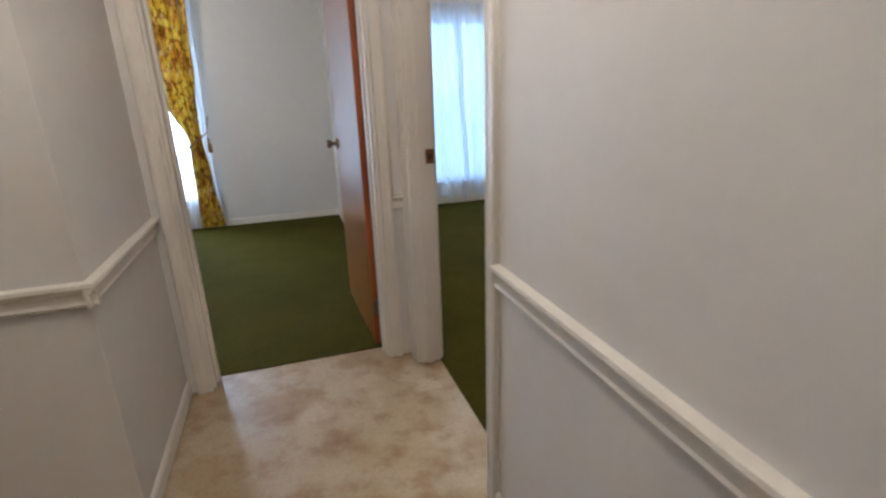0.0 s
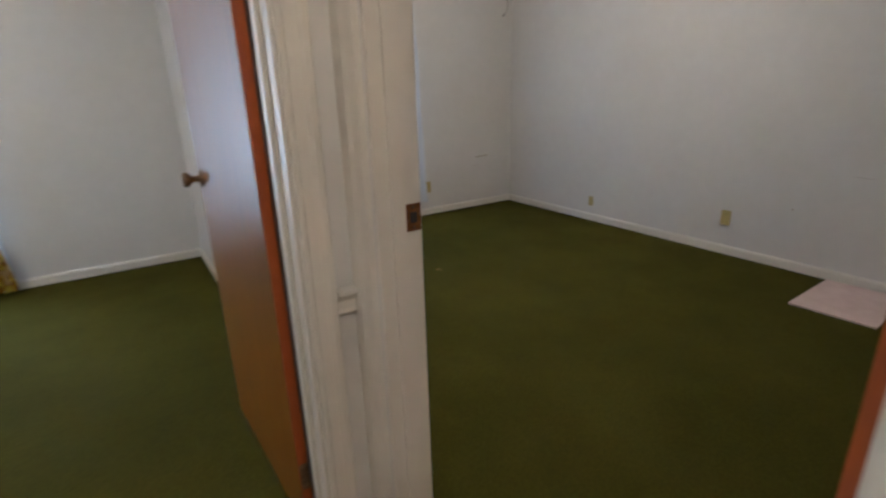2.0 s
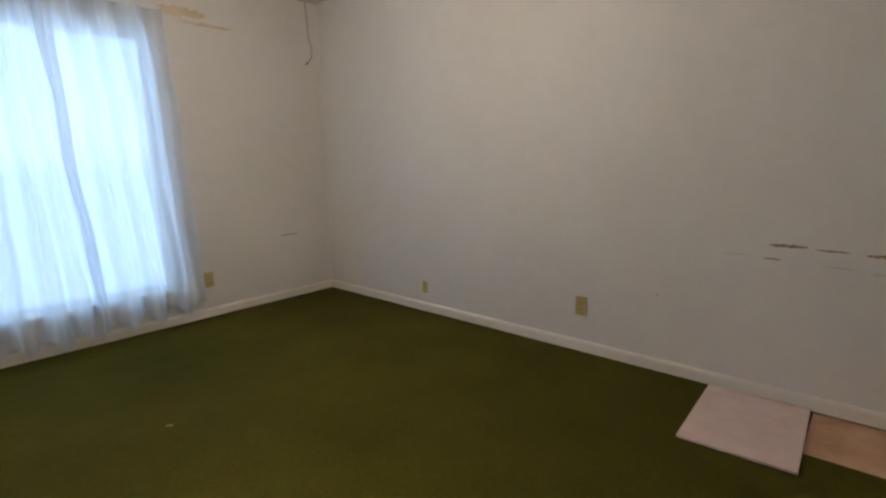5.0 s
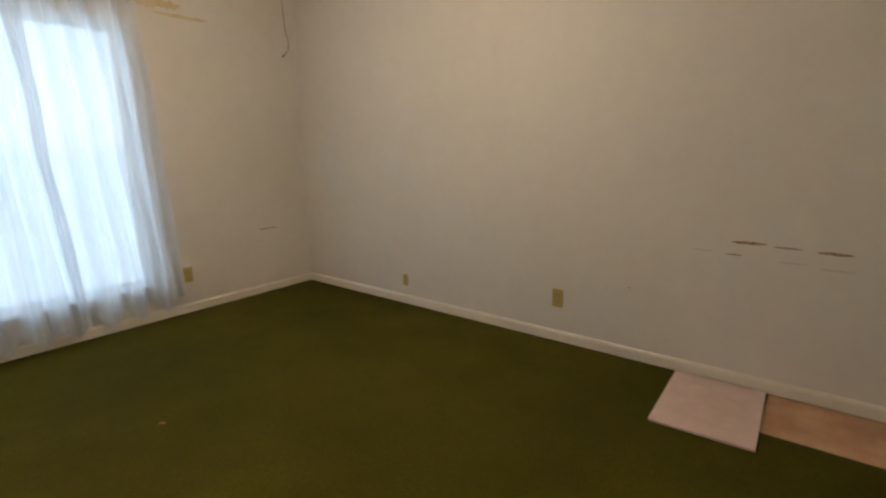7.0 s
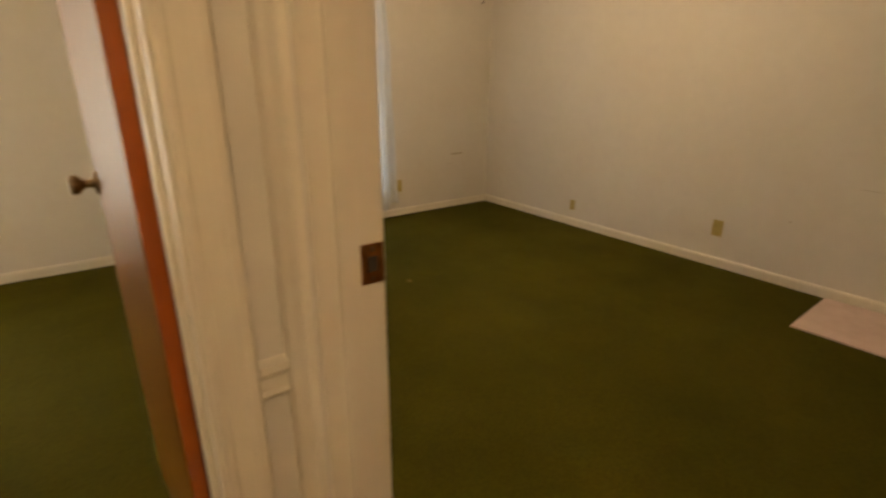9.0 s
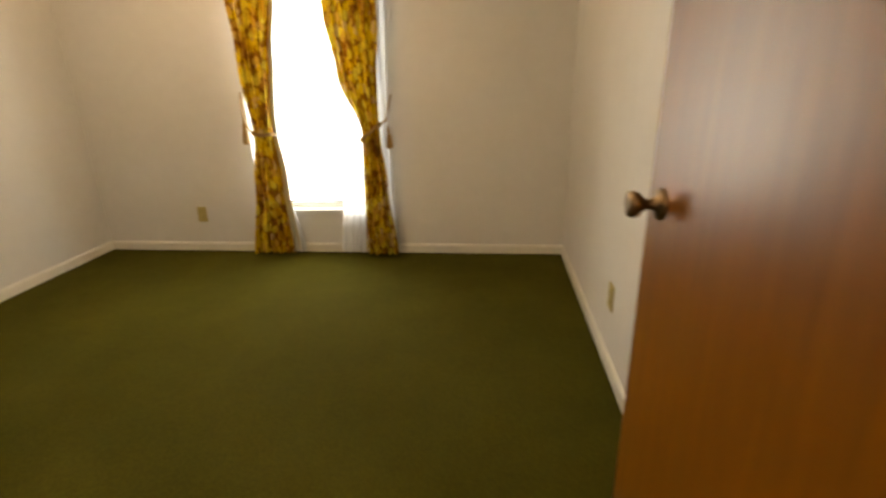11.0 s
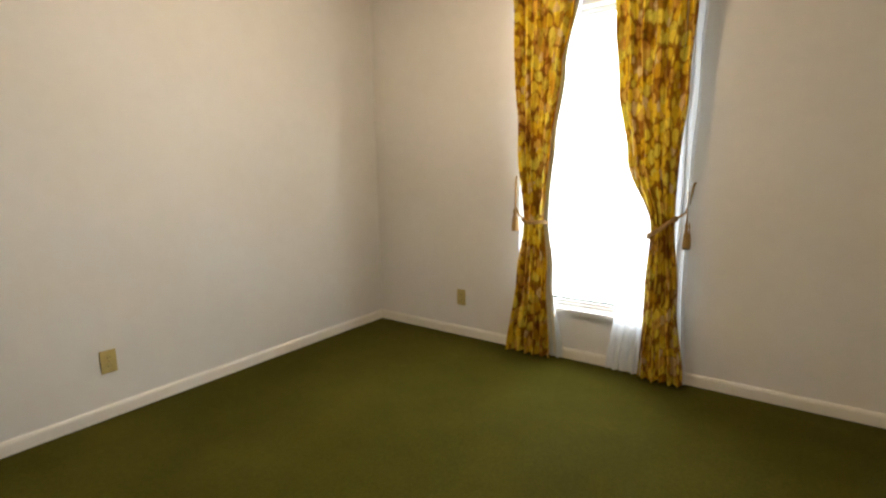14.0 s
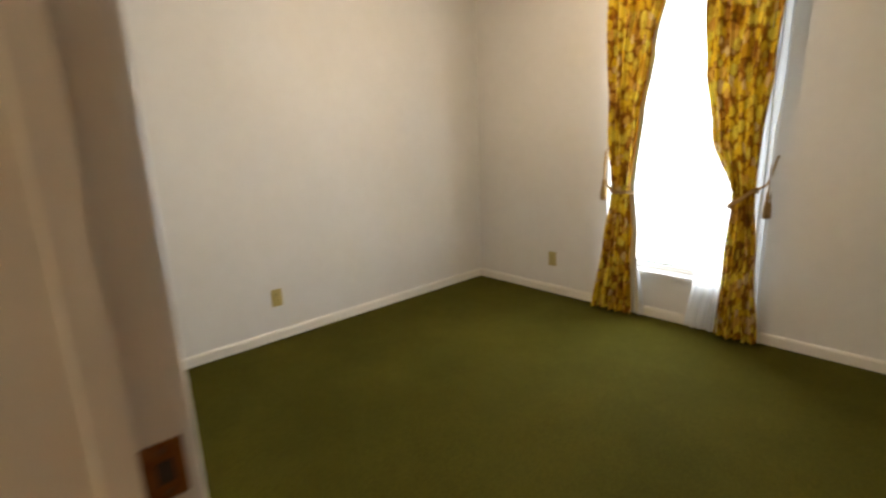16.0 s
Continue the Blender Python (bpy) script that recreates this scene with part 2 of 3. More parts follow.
def tube(bm, points, radius, sides=8):
    pts = [Vector(p) for p in points]
    rings = []
    for i, p in enumerate(pts):
        d = (pts[min(i + 1, len(pts) - 1)] - pts[max(i - 1, 0)]).normalized()
        a = d.orthogonal().normalized() if i == 0 else (prev - d * prev.dot(d)).normalized()
        prev, b = a, d.cross(a)
        rings.append([bm.verts.new(p + (a * math.cos(t) + b * math.sin(t)) * radius) for t in [2 * math.pi * k / sides for k in range(sides)]])
    for r0, r1 in zip(rings, rings[1:]):
        for k in range(sides):
            bm.faces.new((r0[k], r0[(k + 1) % sides], r1[(k + 1) % sides], r1[k]))
    bm.faces.new(rings[0][::-1]), bm.faces.new(rings[-1])
    return bm


def structure(name, bm, mat, label, category):
    return tagged(part(name, bm, mat), label, category, kind="structure")


# ---- plan ----
HL, HR, HE = -1.153, -0.108, -0.115        # hall: its two walls and the end wall
LC = -0.87                                # where the hall's narrow stretch begins
AX0, AX1, AY0, FAR = -3.54, -0.108, 0.012, 3.147
BX0, BX1, BY0 = 0.0, 3.195, -1.110
H = 2.44
DA0, DA1, DB0, DB1, DH = -1.056, -0.232, -1.101, -0.230, 2.04
WA = (-2.30, -1.42, 0.322, 2.09)           # window openings: x0, x1, z0, z1
WB = (0.86, 1.86, 0.268, 2.00)
BACK, OUT = -4.2, -2.7

structure("wall_end", boxes((AX0, DA0, HE, AY0, 0, H), (DA1, HR, HE, AY0, 0, H), (DA0, DA1, HE, AY0, DH, H)), WALL, "off-white painted wall with a doorway at the hall's end", "wall")
structure("wall_between", boxes((HR, BX0, BACK, DB0, 0, H), (HR, BX0, DB1, FAR, 0, H), (HR, BX0, DB0, DB1, DH, H)), WALL, "off-white painted wall with a doorway beside the hall", "wall")
F1 = FAR + 0.15
structure("wall_far", boxes((AX0 - 0.13, WA[0], FAR, F1, 0, H), (WA[1], WB[0], FAR, F1, 0, H), (WB[1], BX1 + 0.13, FAR, F1, 0, H),
                            (WA[0], WA[1], FAR, F1, 0, WA[2]), (WA[0], WA[1], FAR, F1, WA[3], H), (WB[0], WB[1], FAR, F1, 0, WB[2]), (WB[0], WB[1], FAR, F1, WB[3], H)),
          WALL, "off-white painted outer wall with two windows", "wall")
structure("wall_left", boxes((AX0 - 0.13, AX0, HE, FAR, 0, H)), WALL, "plain off-white painted bedroom wall", "wall")
structure("wall_right", boxes((BX1, BX1 + 0.13, BY0 - 0.13, FAR, 0, H)), WALL, "off-white painted wall with scuffed plaster marks", "wall")
structure("wall_near", boxes((BX0, BX1, BY0 - 0.13, BY0, 0, H)), WALL, "plain off-white painted wall behind the open door", "wall")
structure("wall_hall_left", boxes((HL - 0.12, HL, LC, HE, 0, H), (OUT, HL - 0.12, LC, LC + 0.12, 0, H)), WALL, "scuffed off-white hall wall turning a corner", "wall")
structure("wall_hall_outer", boxes((OUT - 0.12, OUT, BACK, LC + 0.12, 0, H)), WALL, "plain off-white painted hall wall", "wall")
structure("wall_hall_back", boxes((OUT - 0.12, BX0, BACK - 0.12, BACK, 0, H)), WALL, "plain off-white painted wall closing the hall", "wall")
structure("ceiling", boxes((AX0 - 0.13, BX1 + 0.13, BACK - 0.12, F1, H, H + 0.12)), CEIL, "plain white painted ceiling", "ceiling")
structure("subfloor", boxes((AX0 - 0.13, BX1 + 0.13, BACK - 0.12, F1, -0.2, -0.014)), BARE, "bare wooden subfloor under the coverings", "floor")
structure("floor_hall", boxes((OUT, HR, BACK, LC, -0.014, 0), (HL, HR, LC, HE, -0.014, 0), (DA0, DA1, HE, -0.004, -0.014, 0), (HR, -0.004, DB0, DB1, -0.014, 0)), VINYL,
          "worn beige mottled sheet vinyl hall floor", "floor")
structure("ground", boxes((-300, 300, F1 + 0.01, 500, -0.7, -0.5)), GRASS, "green lawn outside the windows", "ground")


def carpet(name, rects, label):
    bm = bmesh.new()
    for x0, x1, y0, y1 in rects:
        box(bm, x0, x1, y0, y1, -0.014, 0.004)
    return structure(name, bm, CARPET, label, "carpet")


carpet("carpet_left_room", [(AX0, AX1, AY0, FAR), (DA0, DA1, -0.004, AY0)], "dark olive-green wall-to-wall pile carpet")
SX, SY = 2.775, -0.45                       # the bare strip along the right wall
carpet("carpet_right_room", [(BX0, SX, BY0, FAR), (SX, BX1, SY, FAR), (-0.004, BX0, DB0, DB1)], "dark olive-green carpet with a strip cut away")

# ---- trim ----
BASE = [(0, 0), (0.013, 0), (0.013, 0.050), (0.010, 0.060), (0.005, 0.066), (0, 0.066)]
RAIL = [(0, -0.034), (0.010, -0.034), (0.016, -0.026), (0.013, -0.018), (0.013, 0.004), (0.022, 0.014), (0.028, 0.022), (0.026, 0.032), (0, 0.034)]
CASE = [(0, 0), (0, 0.010), (0.004, 0.014), (0.012, 0.014), (0.016, 0.010), (0.040, 0.014), (0.050, 0.020), (0.062, 0.020), (0.066, 0.015), (0.066, 0)]
UP = (0, 0, 1)


def skirting(name, runs):
    for p0, p1, out in runs:
        structure(name, swept(bmesh.new(), BASE, (*p0, 0.004), (*p1, 0.004), (*out, 0), UP), TRIM, "white painted wooden baseboard", "baseboard")


skirting("baseboard", [
    ((AX0, FAR), (AX1, FAR), (0, -1)), ((AX0, AY0), (AX0, FAR - 0.013), (1, 0)), ((AX1, AY0), (AX1, FAR - 0.013), (-1, 0)), ((AX0 + 0.013, AY0), (DA0 - 0.07, AY0), (0, 1)),
    ((BX0, FAR), (BX1, FAR), (0, -1)), ((BX1, BY0), (BX1, FAR - 0.013), (-1, 0)), ((BX0, DB1 + 0.07), (BX0, FAR - 0.013), (1, 0)), ((BX0 + 0.86, BY0), (BX1 - 0.013, BY0), (0, 1)),
    ((HL, LC), (HL, HE), (1, 0)), ((OUT, LC), (HL + 0.013, LC), (0, -1)), ((HR, BACK), (HR, DB0 - 0.07), (-1, 0))])


def rails():
    z = 0.787
    for p0, p1, out in (((HL, LC - 0.026), (HL, HE), (1, 0)), ((OUT, LC), (HL + 0.026, LC), (0, -1)), ((HR, BACK), (HR, DB0 - 0.068), (-1, 0)), ((-0.170, HE), (HR - 0.0145, HE), (0, -1)), ((HL + 0.026, HE), (DA0 - 0.068, HE), (0, -1))):
        structure("chair_rail", swept(bmesh.new(), RAIL, (*p0, z), (*p1, z), (*out, 0), UP), TRIM, "white painted moulded chair rail", "chair rail")


rails()


def casing(name, runs, label):
    root = new(name)
    tagged(root, label, "door frame", kind="structure")
    for n, p0, p1, u, v in runs:
        part(n, swept(bmesh.new(), CASE, p0, p1, u, v), TRIM, root)
    return root


T = DH + 0.004
door_1 = casing("door_frame_left_room", [
    ("casing", (DA0 + 0.004, HE, 0), (DA0 + 0.004, HE, T + 0.062), (-1, 0, 0), (0, -1, 0)), ("casing", (DA1 - 0.004, HE, 0), (DA1 - 0.004, HE, T + 0.062), (1, 0, 0), (0, -1, 0)),
    ("head_casing", (DA0 + 0.004, HE, T), (DA1 - 0.004, HE, T), (0, 0, 1), (0, -1, 0)),
    ("casing", (DA0 + 0.004, AY0, 0.004), (DA0 + 0.004, AY0, T + 0.062), (-1, 0, 0), (0, 1, 0)),
    ("head_casing", (DA0 + 0.004, AY0, T), (DA1 - 0.004, AY0, T), (0, 0, 1), (0, 1, 0))], "white painted moulded door frame")
door_2 = casing("door_frame_right_room", [
    ("casing", (HR, DB1 + 0.004, 0), (HR, DB1 + 0.004, T + 0.062), (0, 1, 0), (-1, 0, 0)), ("casing", (HR, DB0 - 0.004, 0), (HR, DB0 - 0.004, T + 0.062), (0, -1, 0), (-1, 0, 0)),
    ("head_casing", (HR, DB0 - 0.004, T), (HR, DB1 + 0.004, T), (0, 0, 1), (-1, 0, 0)),
    ("casing", (BX0, DB1 + 0.004, 0.004), (BX0, DB1 + 0.004, T + 0.062), (0, 1, 0), (1, 0, 0)),
    ("head_casing", (BX0, DB0 - 0.004, T), (BX0, DB1 + 0.004, T), (0, 0, 1), (1, 0, 0))], "white painted moulded door frame")
J = 0.014
structure("corner_trim", boxes((HR - 0.014, HR, DB1 + 0.0705, HE, 0.0, H), bevel=0.003), TRIM, "white painted corner strip beside the door frame", "trim")
part("jamb", boxes((DA0, DA0 + J, HE + 0.002, AY0 - 0.002, 0.004, DH - J), bevel=0.002), TRIM, door_1)
part("jamb", boxes((DA1 - J, DA1, HE + 0.002, AY0 - 0.002, 0.004, DH - J), bevel=0.002), TRIM, door_1)
part("head_jamb", boxes((DA0, DA1, HE + 0.002, AY0 - 0.002, DH - J, DH)), TRIM, door_1)
part("stop", boxes((DA0 + J, DA0 + J + 0.011, -0.062, -0.030, 0.004, DH - J), bevel=0.002), TRIM, door_1)
part("stop", boxes((DA1 - J - 0.011, DA1 - J, -0.062, -0.030, 0.004, DH - J), bevel=0.002), TRIM, door_1)
part("jamb", boxes((HR + 0.002, BX0 - 0.002, DB0, DB0 + J, 0.004, DH - J), bevel=0.002), TRIM, door_2)
part("jamb", boxes((HR + 0.002, BX0 - 0.002, DB1 - J, DB1, 0.004, DH - J), bevel=0.002), TRIM, door_2)
part("head_jamb", boxes((HR + 0.002, BX0 - 0.002, DB0, DB1, DH - J, DH)), TRIM, door_2)
part("stop", boxes((-0.074, -0.042, DB0 + J, DB0 + J + 0.011, 0.004, DH - J), bevel=0.002), TRIM, door_2)
part("stop", boxes((-0.074, -0.042, DB1 - J - 0.011, DB1 - J, 0.004, DH - J), bevel=0.002), TRIM, door_2)


def strike(frame_ob, place, turn):
    """A strike plate: local x across the jamb, y out of it."""
    m = Matrix.Translation(place) @ pose(0, 0, 0, 0, 0, turn)
    bm = boxes((-0.019, 0.019, 0.0, 0.003, -0.031, 0.031), bevel=0.0012)
    box(bm, 0.017, 0.026, -0.006, 0.0025, -0.022, 0.022, bevel=0.001)
    bm.transform(m)
    p = part("strike_plate", bm, STRIKE, frame_ob, "tarnished brass strike plate")
    h = boxes((-0.008, 0.008, 0.0032, 0.0042, -0.012, 0.012))
    h.transform(m)
    part("latch_hole", h, SLOT, p)
    for z in (-0.023, 0.023):
        s = lathe(bmesh.new(), [(0.004, 0), (0.004, 0.001), (0.002, 0.0016)], 10, m @ Matrix.Translation((0, 0.003, z)) @ pose(0, 0, 0, -90, 0, 0))
        part("screw", s, BRONZE, p)


# Added dark box: the shade in the hinge-side gap, put in as colour.
part("gap_shade", boxes((DA1 - J - 0.009, DA1 - J - 0.0005, -0.028, AY0 + 0.004, 0.006, DH - J - 0.002), bevel=0.002), SLOT, door_1, "dark strip standing in for shade in the hinge gap")
strike(door_2, (-0.020, DB1 - J, 0.998), 180)
strike(door_1, (DA0 + J, -0.010, 0.985), -90)


# ---- doors ----
def door(name, hinge, turn, width, label, side):
    """A flush door: hinge edge at the local origin, leaf along x, its knuckle side at y = 0, the leaf towards side * y."""
    root = new(name)
    root.matrix_world = Matrix.Translation(hinge) @ pose(0, 0, 0, 0, 0, turn)
    tagged(root, label, "door")
    y0, y1 = sorted((0, 0.035 * side))
    part("leaf", boxes((0.003, width - 0.003, y0, y1, 0.014, DH - J - 0.004), bevel=0.0015), DOOR, root)
    part("hinge_stile", boxes((0.0, 0.003, y0 + 0.001, y1 - 0.001, 0.014, DH - J - 0.004)), DOOR_EDGE, root, "orange-brown varnished door edge")
    part("lock_stile", boxes((width - 0.003, width, y0 + 0.001, y1 - 0.001, 0.014, DH - J - 0.004)), DOOR_EDGE, root, "orange-brown varnished door edge")
    for s, yy in ((1, y1), (-1, y0)):
        m = Matrix.Translation((width - 0.065, yy, 0.99)) @ pose(0, 0, 0, -90 * s, 0, 0)
        part("knob", lathe(bmesh.new(), [(0.031, 0), (0.031, 0.004), (0.026, 0.008), (0.012, 0.010), (0.010, 0.028), (0.014, 0.034), (0.023, 0.042), (0.026, 0.052), (0.024, 0.060), (0.014, 0.063)], 24, m), BRONZE, root, "aged bronze door knob", True)
    for z in (0.22, 1.80):
        h = lathe(bmesh.new(), [(0.006, -0.045), (0.006, 0.045)], 10, Matrix.Translation((-0.004, -0.004 * side, z)))
        box(h, -0.002, 0.0005, y0 + 0.003, y1 - 0.003, z - 0.044, z + 0.044)
        part("hinge", h, BRONZE, root, "dark bronze butt hinge")
    return root


door("door_left_room", (DA1 - J - 0.001, AY0 + 0.006, 0), 92, 0.775, "open orange-brown veneered flush door with bronze knob", 1)
door("door_right_room", (BX0 + 0.006, DB0 + J + 0.006, 0), 1.0, 0.82, "orange-brown veneered flush door standing open", 1)


# ---- windows ----
def window(name, w, label):
    x0, x1, z0, z1 = w
    root = tagged(new(name), label, "window", kind="structure")
    y = FAR + 0.07
    f = 0.018
    part("frame", boxes((x0, x0 + f, y, y + 0.06, z0, z1), (x1 - f, x1, y, y + 0.06, z0, z1), (x0 + f, x1 - f, y, y + 0.06, z1 - f, z1), (x0 + f, x1 - f, y, y + 0.06, z0, z0 + f), bevel=0.003), SILL, root)
    sash = part("sash", boxes((x0 + f, x0 + f + 0.012, y + 0.02, y + 0.044, z0 + f, z1 - f), (x1 - f - 0.012, x1 - f, y + 0.02, y + 0.044, z0 + f, z1 - f), (x0 + f + 0.012, x1 - f - 0.012, y + 0.02, y + 0.044, z0 + f, z0 + f + 0.014), (x0 + f + 0.012, x1 - f - 0.012, y + 0.02, y + 0.044, z1 - f - 0.014, z1 - f), bevel=0.002), SILL, root)
    g = part("pane", boxes((x0 + f + 0.010, x1 - f - 0.010, y + 0.030, y + 0.034, z0 + f + 0.012, z1 - f - 0.012)), GLASS, sash)
    g.visible_shadow = False
    part("window_sill", boxes((x0 - 0.02, x1 + 0.02, FAR - 0.022, FAR, z0 - 0.022, z0 + 0.004), (x0 + 0.001, x1 - 0.001, FAR, FAR + 0.069, z0 + 0.0005, z0 + 0.004), bevel=0.0015), SILL, root, "white painted window sill")
    return root


window("window_1", WA, "tall white picture window behind floral drapes")
window("window_2", WB, "tall white picture window behind sheer curtains")


# ---- curtains ----
def at_height(keys, z):
    for (za, la, ra), (zb, lb, rb) in zip(keys, keys[1:]):
        if za >= z >= zb:
            t = (za - z) / (za - zb)
            t = t * t * (3 - 2 * t)
            return la + (lb - la) * t, ra + (rb - ra) * t
    return keys[-1][1:]


def cloth(keys, y, folds, depth, seed, cols=90, rows=60, hem=0.0, thick=0.0):
    """A pleated hanging cloth between the left and right edges that keys gives at falling heights."""
    rnd = random.Random(seed)
    ph = [rnd.uniform(0, 6.28) for _ in range(6)]
    z1, z0 = keys[0][0], keys[-1][0]
    bm, grid = bmesh.new(), []
    for r in range(rows + 1):
        z = z1 + (z0 - z1) * r / rows
        a, b = at_height(keys, z)
        line = []
        squeeze = min(1.0, (b - a) / max(k[2] - k[1] for k in keys))
        for c in range(cols + 1):
            s = c / cols
            w = s + 0.018 * math.sin(7 * s + ph[0] + 1.3 * z)
            d = math.sin(2 * math.pi * folds * w + ph[1] + 0.35 * math.sin(2.1 * z + ph[2])) + 0.35 * math.sin(2 * math.pi * folds * 2.3 * w + ph[3]) + 0.4 * math.sin(2 * math.pi * folds * 0.43 * w + ph[4] + z)
            zz = z
            if hem and r > rows - 6:
                zz += hem * (0.5 + 0.5 * math.sin(2 * math.pi * folds * 0.9 * s + ph[5])) * (r - rows + 6) / 6
            line.append(bm.verts.new((a + (b - a) * s + 0.004 * math.sin(9 * z + 20 * s), y + d * depth * (0.55 + 0.45 * squeeze), zz)))
        grid.append(line)
    for g0, g1 in zip(grid, grid[1:]):
        for c in range(cols):
            bm.faces.new((g0[c], g0[c + 1], g1[c + 1], g1[c]))
    return bm


def tieback(root, x0, x1, z0, z1, y, hook, side):
    pts = []
    for k in range(25):
        a = 2 * math.pi * k / 24
        s = 0.5 - 0.5 * math.cos(a)
        pts.append((x0 + (x1 - x0) * s, y - 0.062 * math.sin(a), z0 + (z1 - z0) * s + 0.004 * math.sin(3 * a)))
    for off in (-0.006, 0.006):
        part("tieback_cord", tube(bmesh.new(), [(px, py - 0.002, pz + off) for px, py, pz in pts], 0.0065), CORD, root, "twisted gold tieback cord", True)
    hx, hz = hook
    end = (x1, y, z1) if side > 0 else (x0, y, z0)
    part("hanging_cord", tube(bmesh.new(), [end, (0.5 * (end[0] + hx), FAR - 0.07, end[2] + 0.02), (hx - 0.012 * side, FAR - 0.045, end[2] + 0.07), (hx, FAR - 0.02, hz), (hx + 0.004 * side, FAR - 0.004, hz + 0.012)], 0.006), CORD, root, "", True)
    m = Matrix.Translation((hx - 0.014 * side, FAR - 0.055, hz - 0.33))
    t = lathe(bmesh.new(), [(0.021, 0), (0.024, 0.02), (0.021, 0.07), (0.013, 0.105), (0.016, 0.120), (0.012, 0.135), (0.006, 0.15), (0.0055, 0.22), (0.005, 0.30)], 14, m)
    part("tassel", t, CORD, root, "gold cord tassel", True)


DY = FAR - 0.115
drape_l = tagged(new("drape"), "yellow and brown floral drape tied back with gold cord", "curtain", "floral drapes at the window")
part("fabric", cloth([(2.24, -2.30, -1.90), (2.04, -2.285, -1.925), (1.75, -2.275, -1.985), (1.35, -2.25, -2.045), (0.875, -2.205, -2.08), (0.55, -2.24, -2.05), (0.03, -2.315, -2.025)], DY, 5, 0.026, 3), FLORAL, drape_l, "", True)
part("lining", cloth([(2.24, -1.94, -1.895), (1.75, -2.03, -1.972), (1.35, -2.08, -2.032), (0.875, -2.10, -2.068), (0.55, -2.09, -2.028), (0.045, -2.075, -1.995)], DY + 0.042, 1, 0.006, 5, cols=16), LINING, drape_l, "cream drape lining", True)
tieback(drape_l, -2.215, -2.07, 0.885, 0.872, DY, (-2.315, 1.13), -1)
drape_r = tagged(new("drape"), "yellow and brown floral drape tied back with gold cord", "curtain", "floral drapes at the window")
part("fabric", cloth([(2.24, -1.715, -1.29), (1.95, -1.685, -1.30), (1.60, -1.665, -1.32), (1.25, -1.60, -1.345), (0.87, -1.475, -1.355), (0.5, -1.485, -1.32), (0.03, -1.505, -1.275)], DY, 5, 0.028, 8), FLORAL, drape_r, "", True)
tieback(drape_r, -1.482, -1.345, 0.825, 0.93, DY, (-1.29, 1.095), 1)


def sheers(name, panels, label, group):
    for k, (keys, folds, hem) in enumerate(panels):
        ob = part(name, cloth(keys, FAR - 0.066, folds, 0.030 if hem else 0.013, 20 + k, cols=130, hem=hem), SHEER, None, "", True)
        tagged(ob, label, "curtain", group)


sheers("sheer_curtain", [([(2.22, -2.32, -1.88), (1.5, -2.28, -2.02), (0.9, -2.23, -2.06), (0.5, -2.25, -2.03), (0.025, -2.30, -1.96)], 9, 0.0),
                         ([(2.22, -1.70, -1.265), (1.5, -1.65, -1.28), (0.9, -1.58, -1.295), (0.5, -1.64, -1.285), (0.025, -1.69, -1.27)], 9, 0.0)], "thin white sheer curtain hanging to the carpet", "sheers behind drapes")
sheers("sheer_curtain", [([(2.16, 0.72, 1.34), (1.4, 0.70, 1.35), (0.04, 0.64, 1.42)], 5, 0.07), ([(2.16, 1.25, 1.94), (1.4, 1.29, 1.98), (0.07, 1.36, 2.02)], 4, 0.09)], "thin white sheer curtain with a ragged hem", "sheers at the right window")


def curtain_rod(x0, x1, y, label, ROD):
    root = tagged(new("curtain_rod"), label, "curtain rod")
    part("rod", boxes((x0, x1, y - 0.006, y + 0.006, ROD, ROD + 0.025), bevel=0.002), SILL, root)
    for x in (x0 + 0.006, x1 - 0.006):
        part("bracket", boxes((x - 0.006, x + 0.006, y + 0.006, FAR, ROD, ROD + 0.025), bevel=0.002), SILL, root)


curtain_rod(-2.34, -1.24, DY, "white metal rod carrying the floral drapes", 2.225)
curtain_rod(0.68, 1.94, FAR - 0.055, "white metal rod carrying the sheers", 2.145)


# ---- fittings on the walls ----
def outlet(place, turn, label, w=0.070, h=0.114):
    """A wall plate that faces local -y."""
    root = new("outlet")
    root.matrix_world = Matrix.Translation(place) @ pose(0, 0, 0, 0, 0, turn)
    tagged(root, label, "outlet", "wall outlets")
    part("plate", boxes((-w / 2, w / 2, -0.006, 0, -h / 2, h / 2), bevel=0.002), IVORY, root)
    for z in (-0.021, 0.021):
        r = lathe(bmesh.new(), [(0.0165, 0), (0.0165, 0.0025), (0.015, 0.003)], 16, Matrix.Translation((0, -0.006, z)) @ pose(0, 0, 0, 90, 0, 0))
        s = part("socket", r, IVORY, root)
        for x in (-0.006, 0.006):
            part("slot", boxes((x - 0.001, x + 0.001, -0.0098, -0.0088, z - 0.004, z + 0.005)), SLOT, s)
    part("screw", lathe(bmesh.new(), [(0.003, 0), (0.003, 0.0012)], 8, Matrix.Translation((0, -0.006, 0)) @ pose(0, 0, 0, 90, 0, 0)), BRONZE, root)


outlet((AX0, 1.185, 0.29), 90, "aged ivory duplex outlet on the wall")
outlet((-2.755, FAR, 0.285), 0, "aged ivory duplex outlet on the wall")
outlet((2.085, FAR, 0.29), 0, "aged ivory duplex outlet beside the sheers")
outlet((BX1, 0.675, 0.28), -90, "aged ivory duplex outlet on the wall")
outlet((BX1, 1.95, 0.19), -90, "small aged ivory wall plate", 0.05, 0.09)
outlet((AX1, 1.75, 0.32), -90, "aged ivory duplex outlet on the wall")


